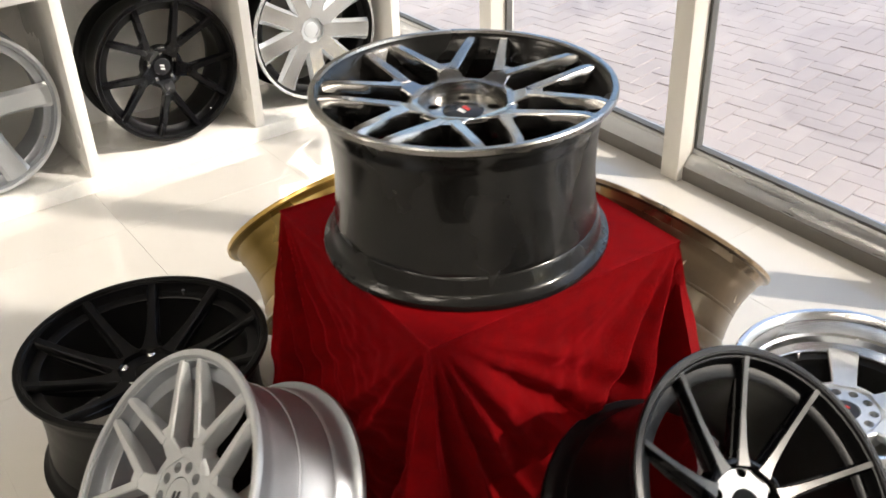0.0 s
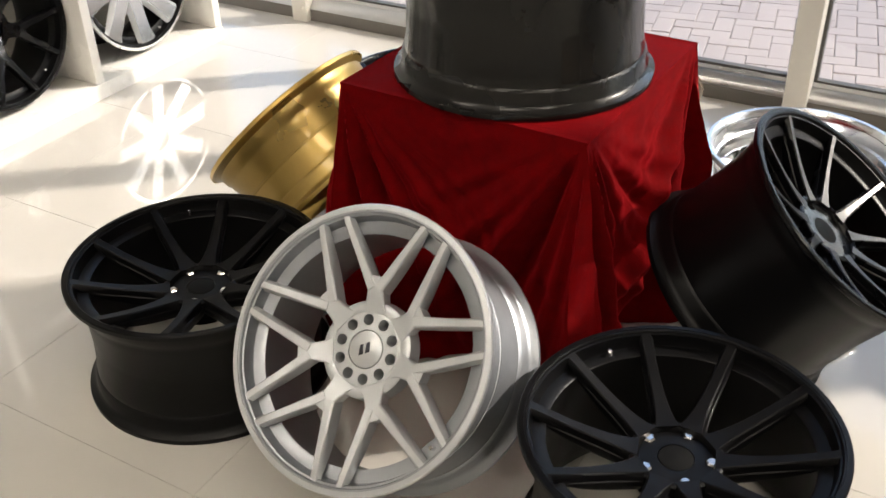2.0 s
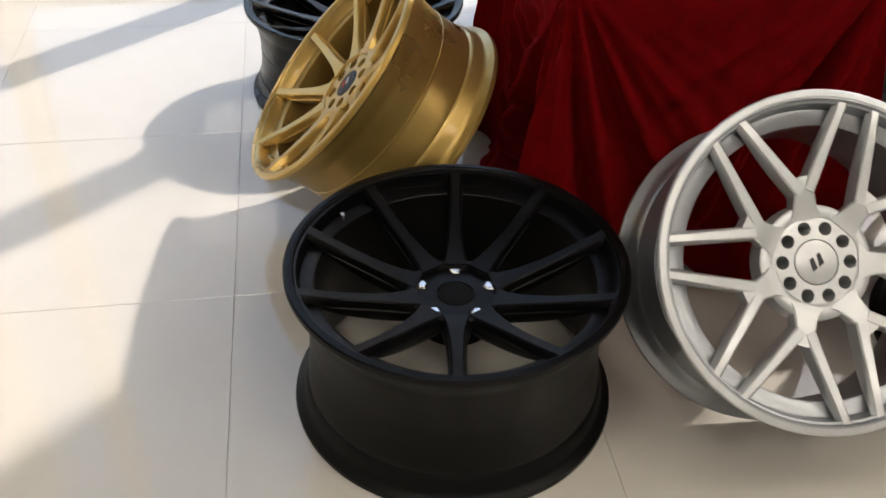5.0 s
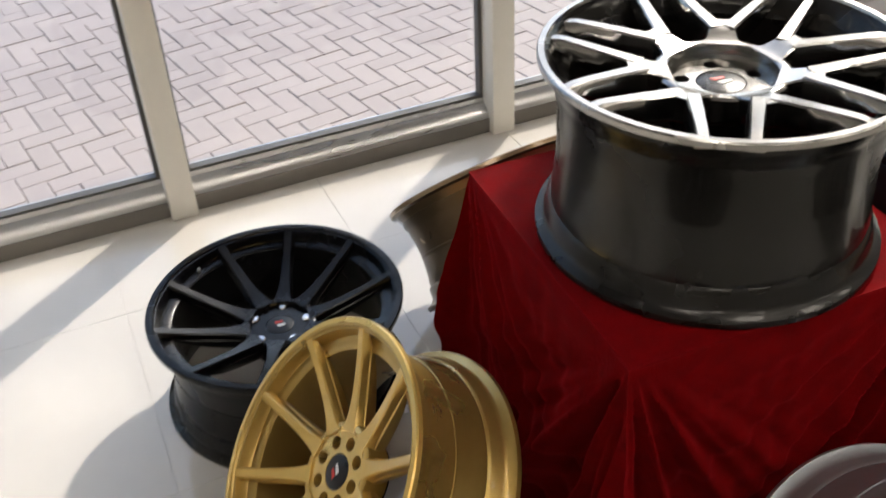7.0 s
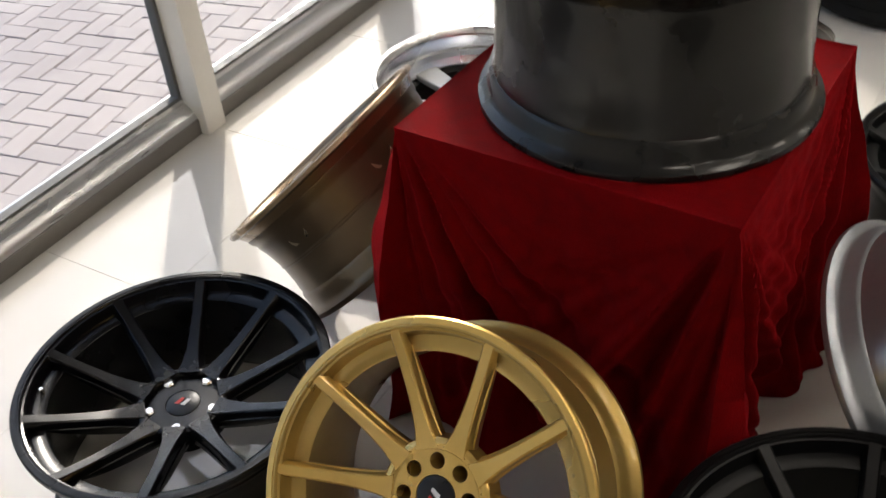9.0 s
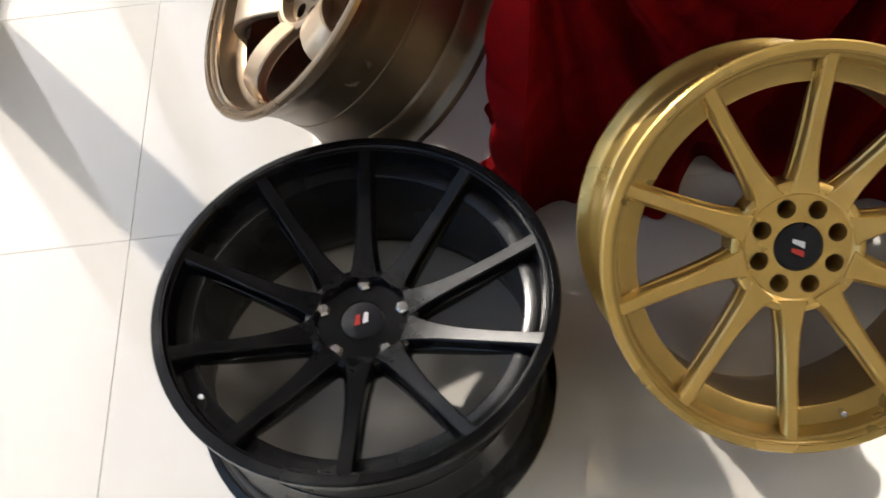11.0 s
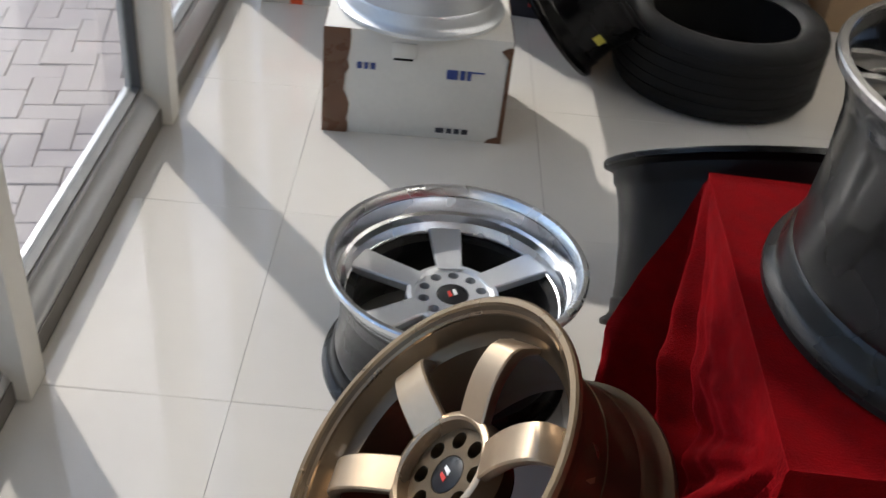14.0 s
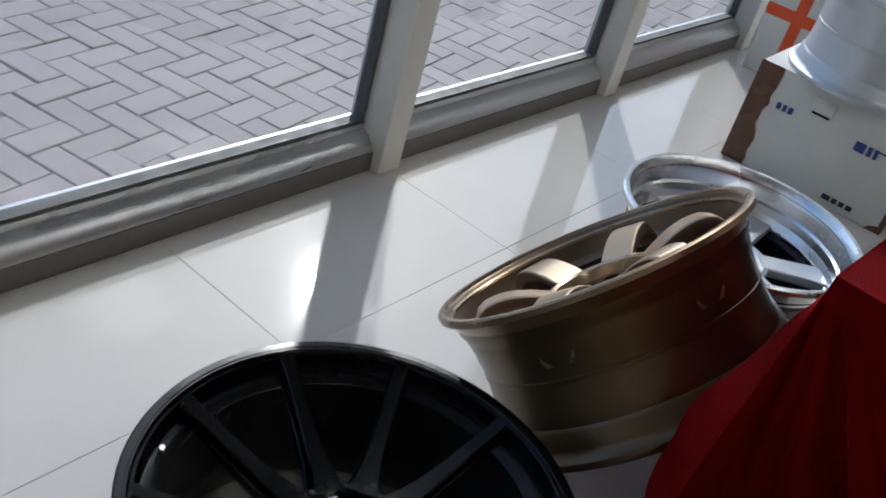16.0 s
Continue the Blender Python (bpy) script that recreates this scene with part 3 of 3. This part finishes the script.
lamp_frame = mesh_of("frame", lamp_frame, WHITE_PAINT, 0)
for x in (-3.0, -1.5):
    for y in (-3.6, -1.9, -0.3, 1.3):
        lt = thing("ceiling_fill_light", "unseen square white ceiling panel added as fill light", "ceiling light", pose(x, y, HIGH - 0.001), "ceiling lights")
        part("diffuser", fill_panel, None, lt)
        part("frame", lamp_frame, None, lt)

# ---------------------------------------------------------------- shelves along the north wall
SHELF_Y, SHELF_STEP, SHELF_X = 1.765, 0.605, -0.195


def shelf_unit():
    unit = thing("display_shelf", "white lacquered cube shelf holding single wheels", "shelf")
    x0 = SHELF_X - 3 * SHELF_STEP
    x1 = SHELF_X + 2 * SHELF_STEP
    up = mesh_of("upright", box(-0.018, SHELF_Y, 0.055, 0.018, SHELF_BACK - 0.012, 2.3, 0.002), WHITE_PAINT)
    for k in range(6):
        part("upright", up, None, unit, m=pose(x0 + k * SHELF_STEP, 0, 0))
    for name, z0, z1, y in (("base_board", 0.0, 0.054, SHELF_Y - 0.004), ("shelf_board", 0.66, 0.696, SHELF_Y + 0.001), ("shelf_board", 1.28, 1.316, SHELF_Y + 0.001)):
        if name == "base_board":
            part(name, box(x0 - 0.018, y, z0, x1 + 0.018, SHELF_BACK - 0.012, z1, 0.002), WHITE_PAINT, unit)
        else:
            for k in range(5):
                part(name, box(x0 + k * SHELF_STEP + 0.0185, y, z0, x0 + (k + 1) * SHELF_STEP - 0.0185, SHELF_BACK - 0.012, z1, 0.002), WHITE_PAINT, unit)
    part("back_panel", box(x0 - 0.018, SHELF_BACK - 0.011, 0, x1 + 0.018, SHELF_BACK - 0.002, 2.3), WHITE_PAINT, unit, smooth=0)


def upright_wheel(x, R, W, spin, lean=4, turn=-90, z=0.054):
    a = radians(turn)
    e = radians(lean)
    n = Vector((math.cos(a) * math.cos(e), math.sin(a) * math.cos(e), math.sin(e)))
    c = Vector((x, SHELF_Y + 0.07, z + R * math.cos(e) + W * math.sin(e) + 0.001))
    p = c - n * W
    return pose(p.x, p.y, p.z, 0, 0, turn) @ pose(0, 0, 0, 0, 90 - lean, 0) @ pose(0, 0, 0, 0, 0, spin)


shelf_unit()
mid = SHELF_X + SHELF_STEP / 2
wheel(upright_wheel(mid - SHELF_STEP, 0.262, 0.23, 20), "silver five-spoke wheel standing in the white shelf", 0.262, 0.23, "five", 5, SILVER, SILVER_SHADED, None, 0.02, 5, 0.055, 0.010, 0.030, SILVER, zh=-0.03, marks=None)
wheel(upright_wheel(mid + 0.03, 0.248, 0.24, 0), "gloss black split-spoke wheel standing in the white shelf", 0.248, 0.24, "fork", 5, BLACK_GLOSS, BLACK, None, 0.02, 5, 0.050, 0.010, 0.030, CAP_BLACK, bolts=True, hub_r=0.06, zh=-0.05, marks=(MARK_WHITE, MARK_WHITE))
wheel(upright_wheel(mid + SHELF_STEP, 0.25, 0.22, 0), "polished nine-spoke wheel with black pockets in the shelf", 0.25, 0.22, "nine", 9, SILVER, BLACK, MACHINED, 0.02, 5, 0.050, 0.009, 0.030, SILVER, hub_r=0.06, zh=-0.03, marks=None, lip_mat=MACHINED)

# ---------------------------------------------------------------- boxes, tyre and wheels towards the south


def white_box(m, sx, sy, sz, label):
    """Carton with its origin at the middle of its foot; +y is the printed face."""
    ob = thing("carton", label, "cardboard box", m)
    part("body", box(-sx / 2, -sy / 2, 0, sx / 2, sy / 2, sz, 0.004), CARD, ob)
    return ob


BOX = pose(0.724, -1.508, 0, 0, 0, 2)
carton = white_box(BOX, 0.465, 0.34, 0.290, "worn white carton with brown tape and blue print")
# torn tape on the two front corners
rng = random.Random(4)
bm = bmesh.new()
zs = [0.0 + 0.290 * k / 14 for k in range(15)]
edge = [0.165 + 0.018 * rng.random() for _ in zs]
loft([[Vector((0.234, 0.1725, z)), Vector((0.234, 0.1715, z)), Vector((e, 0.1715, z)), Vector((e, 0.1725, z))] for z, e in zip(zs, edge)], bm)
part("corner_tape", bm, TAPE, carton, "torn dark brown packing tape", smooth=0)
part("side_tape", box(0.2335, 0.06, 0.0, 0.2345, 0.1715, 0.289), TAPE, carton, "torn dark brown packing tape", smooth=0)
bm = bmesh.new()
loft([[Vector((-0.234, 0.1725, z)), Vector((-0.234, 0.1715, z)), Vector((e, 0.1715, z)), Vector((e, 0.1725, z))] for z, e in ((0, -0.19), (0.012, -0.2), (0.02, -0.222), (0.24, -0.224), (0.262, -0.205), (0.272, -0.222))], bm)
part("corner_tape", bm, TAPE, carton, "torn dark brown packing tape", smooth=0)
part("side_tape", box(-0.2345, -0.16, 0.0, -0.2335, 0.1715, 0.289), TAPE, carton, "torn dark brown packing tape", smooth=0)


def printed_bars(parent, x, z, widths, h, mat, y=0.1718):
    """Unreadable print as plain bars; x runs against the face's reading direction."""
    for w in widths:
        part("print_bar", box(x - w, y - 0.0005, z, x, y + 0.0006, z + h), mat, parent, "", None, 0)
        x -= w + 0.006


printed_bars(carton, 0.150, 0.185, (0.012, 0.010, 0.012), 0.018, INK_BLUE)
printed_bars(carton, -0.075, 0.175, (0.028, 0.012, 0.010), 0.026, INK_BLUE)
printed_bars(carton, -0.125, 0.196, (0.045,), 0.004, INK_BLUE)
printed_bars(carton, -0.060, 0.020, (0.022, 0.014, 0.014, 0.016), 0.014, INK_BLACK)
part("hand_flap", box(0.005, 0.1705, 0.222, 0.065, 0.174, 0.262, 0.001), CARD, carton, "half torn hand-hole flap")
# no opening is cut; a dark bar paints the slot's shade
part("hand_slot", box(0.012, 0.1705, 0.215, 0.060, 0.1722, 0.221), RECESS_SHADE, carton, "slot under the flap, its shade painted as a dark bar", smooth=0)

wheel(pose(0.724, -1.508, 0.2925, 0, 0, 20), "silver wheel lying face up on the white carton", 0.215, 0.25, "mesh", 7, SILVER, SILVER, None, 0.02, 5, 0.05, 0.009, 0.03, SILVER, zh=-0.03, marks=None)

second = white_box(pose(1.07, -2.30, 0, 0, 0, 3), 0.38, 0.38, 0.44, "white carton crossed with bright orange tape")
part("tape_strip", box(0.055, 0.189, 0, 0.095, 0.1915, 0.441), TAPE_RED, second, "bright orange tape", smooth=0)
part("tape_strip", box(-0.189, 0.1916, 0.20, 0.189, 0.1930, 0.24), TAPE_RED, second, "bright orange tape", smooth=0)

lean_black = wheel(leaning(0.20, -1.86, 180, 40, 0.25, 0.22, 0), "black wheel with a yellow sticker leaning on cartons", 0.25, 0.22, "ten", 10, BLACK_GLOSS, BLACK_GLOSS, None, 0.02, 5, 0.05, 0.009, 0.03, CAP_BLACK, hub_r=0.066, zh=-0.05, marks=None)

YELLOW = material("yellow_sticker_paper", (0.55, 0.5, 0.08), 0.6, 0.0, 0.1, 30)
part("sticker", box(-0.012, -0.021, -0.001, 0.012, 0.021, 0.001), YELLOW, lean_black, "small yellow paper sticker", pose(0, 0, 0, 0, 0, -62) @ pose(0.2225, 0, 0.10, 0, 90, 0), 0)


def tyre(m, R, r, W, label):
    ob = thing("tyre", label, "tyre", m)
    prof = [(r, 0.02), (r + 0.015, 0.005), (r + 0.03, 0.0), (R - 0.05, -0.001 + 0.001), (R - 0.015, 0.012), (R - 0.003, 0.03), (R, W * 0.5), (R - 0.003, W - 0.03), (R - 0.015, W - 0.012), (R - 0.05, W), (r + 0.03, W), (r + 0.015, W - 0.005), (r, W - 0.02), (r + 0.012, W - 0.03), (R - 0.03, W - 0.04), (R - 0.03, 0.04), (r + 0.012, 0.03)]
    part("carcass", revolve(prof, 72), RUBBER, ob, smooth=50)
    groove = mesh_of("tread_rib", revolve([(R - 0.004, -0.012), (R + 0.002, -0.010), (R + 0.002, 0.010), (R - 0.004, 0.012)], 72), RUBBER, 30)
    for k in range(5):
        part("tread_rib", groove, None, ob, m=pose(0, 0, W * (0.22 + 0.14 * k)))
    return ob


tyre(pose(-0.165, -1.855, 0.0005), 0.305, 0.215, 0.235, "black low-profile tyre lying on the tiles")
for m, s, lab in ((pose(-0.13, -2.62, 0, 0, 0, 6), (0.75, 0.5, 0.5), "large brown cardboard carton on the floor"), (pose(-1.02, -2.55, 0, 0, 0, -5), (0.7, 0.5, 0.42), "brown cardboard carton beside the tyre")):
    c = thing("carton", lab, "cardboard box", m)
    part("body", box(-s[0] / 2, -s[1] / 2, 0, s[0] / 2, s[1] / 2, s[2], 0.005), CARD_BROWN, c)
    part("tape_strip", box(-s[0] / 2, -0.025, s[2] + 0.0005, s[0] / 2, 0.025, s[2] + 0.0015), TAPE, c, "", None, 0)

dark_box = thing("carton", "black carton with a white label and red edges", "cardboard box", pose(0.42, -2.36, 0, 0, 0, -8))
part("body", box(-0.2, -0.17, 0, 0.2, 0.17, 0.42, 0.004), INK_BLACK, dark_box)
part("label", box(-0.12, 0.1695, 0.20, 0.06, 0.1712, 0.34), MARK_WHITE, dark_box, "white paper label", smooth=0)
part("edge_strip", box(0.10, 0.1695, 0.10, 0.19, 0.1714, 0.15), MARK_RED, dark_box, "red printed strip", smooth=0)
part("edge_strip", box(-0.19, 0.1695, 0.04, -0.06, 0.1714, 0.09), MARK_RED, dark_box, "red printed strip", smooth=0)

# ---------------------------------------------------------------- floor tiles and street paving (pieces last)
TX, TY, TS = 0.985, 0.257, 0.602


def floor_tiles():
    fl = bpy.data.objects["floor_bed"]
    cache = {}
    j0, j1 = math.ceil((SOUTH - TY) / TS) - 1, math.ceil((NORTH - TY) / TS)
    i0, i1 = math.ceil((WEST - TX) / TS) - 1, 1
    for i in range(i0, i1):
        for j in range(j0, j1):
            xa, xb = max(WEST, TX + i * TS), min(WIN_X + 0.026, TX + (i + 1) * TS)
            ya, yb = max(SOUTH, TY + j * TS), min(NORTH, TY + (j + 1) * TS)
            key = (round(xb - xa, 4), round(yb - ya, 4))
            if key not in cache:
                g = 0.0004
                cache[key] = mesh_of("tile", box(g, g, -0.009, key[0] - g, key[1] - g, 0.0, 0.0004, None, 1), TILE, 0)
            part("tile", cache[key], None, fl, m=pose(xa, ya, 0))


def paving():
    """Block paving in herringbone pairs outside the glass."""
    gr = bpy.data.objects["ground"]
    a = 0.078
    near = mesh_of("paver", box(0.0012, 0.0012, -0.05, 2 * a - 0.0012, a - 0.0012, 0.0, 0.0025, None, 1), PAVER, 0)
    top = -0.06
    verts, faces = [], []
    placed = []
    for n in range(-95, 96):
        for k in range(-60, 61):
            ox, oy = n * a + k * 2 * a, n * a - k * 2 * a
            for turn in (0, 90):
                px, py = (ox, oy) if turn == 0 else (ox, oy + a)
                c, s = math.cos(PAVE_TURN), math.sin(PAVE_TURN)
                wx, wy = 2.0 + px * c - py * s, -0.5 + px * s + py * c
                if WIN_X + 0.10 < wx < 9 and -8 < wy < 7:
                    placed.append((wx, wy, turn))
    placed.sort(key=lambda p: (p[0] - 1.6) ** 2 + (p[1] - 0.1) ** 2 * 0.5)
    rng = random.Random(2)
    for k, (x, y, turn) in enumerate(placed):
        z = top + rng.uniform(-0.002, 0.002)
        m = pose(x, y, z, rng.uniform(-0.3, 0.3), rng.uniform(-0.3, 0.3), math.degrees(PAVE_TURN)) @ (pose(0, 0, 0) if turn == 0 else pose(a, 0, 0, 0, 0, 90))
        if k < 300:
            part("paver", near, None, gr, m=m)
        else:
            b = len(verts)
            for q in ((0.002, 0.002), (2 * a - 0.002, 0.002), (2 * a - 0.002, a - 0.002), (0.002, a - 0.002)):
                verts.append(m @ Vector((q[0], q[1], 0)))
            for q in ((0, 0), (2 * a, 0), (2 * a, a), (0, a)):
                verts.append(m @ Vector((q[0], q[1], -0.012)))
            faces += [(b, b + 1, b + 2, b + 3)] + [(b + u, b + 4 + u, b + 4 + (u + 1) % 4, b + (u + 1) % 4) for u in range(4)]
    me = bpy.data.meshes.new("paving_field")
    me.from_pydata(verts, [], faces)
    me.materials.append(PAVER)
    tagged(part("paving_field", me, None, gr), kind="stuff")


PAVE_TURN = radians(10)
floor_tiles()
paving()
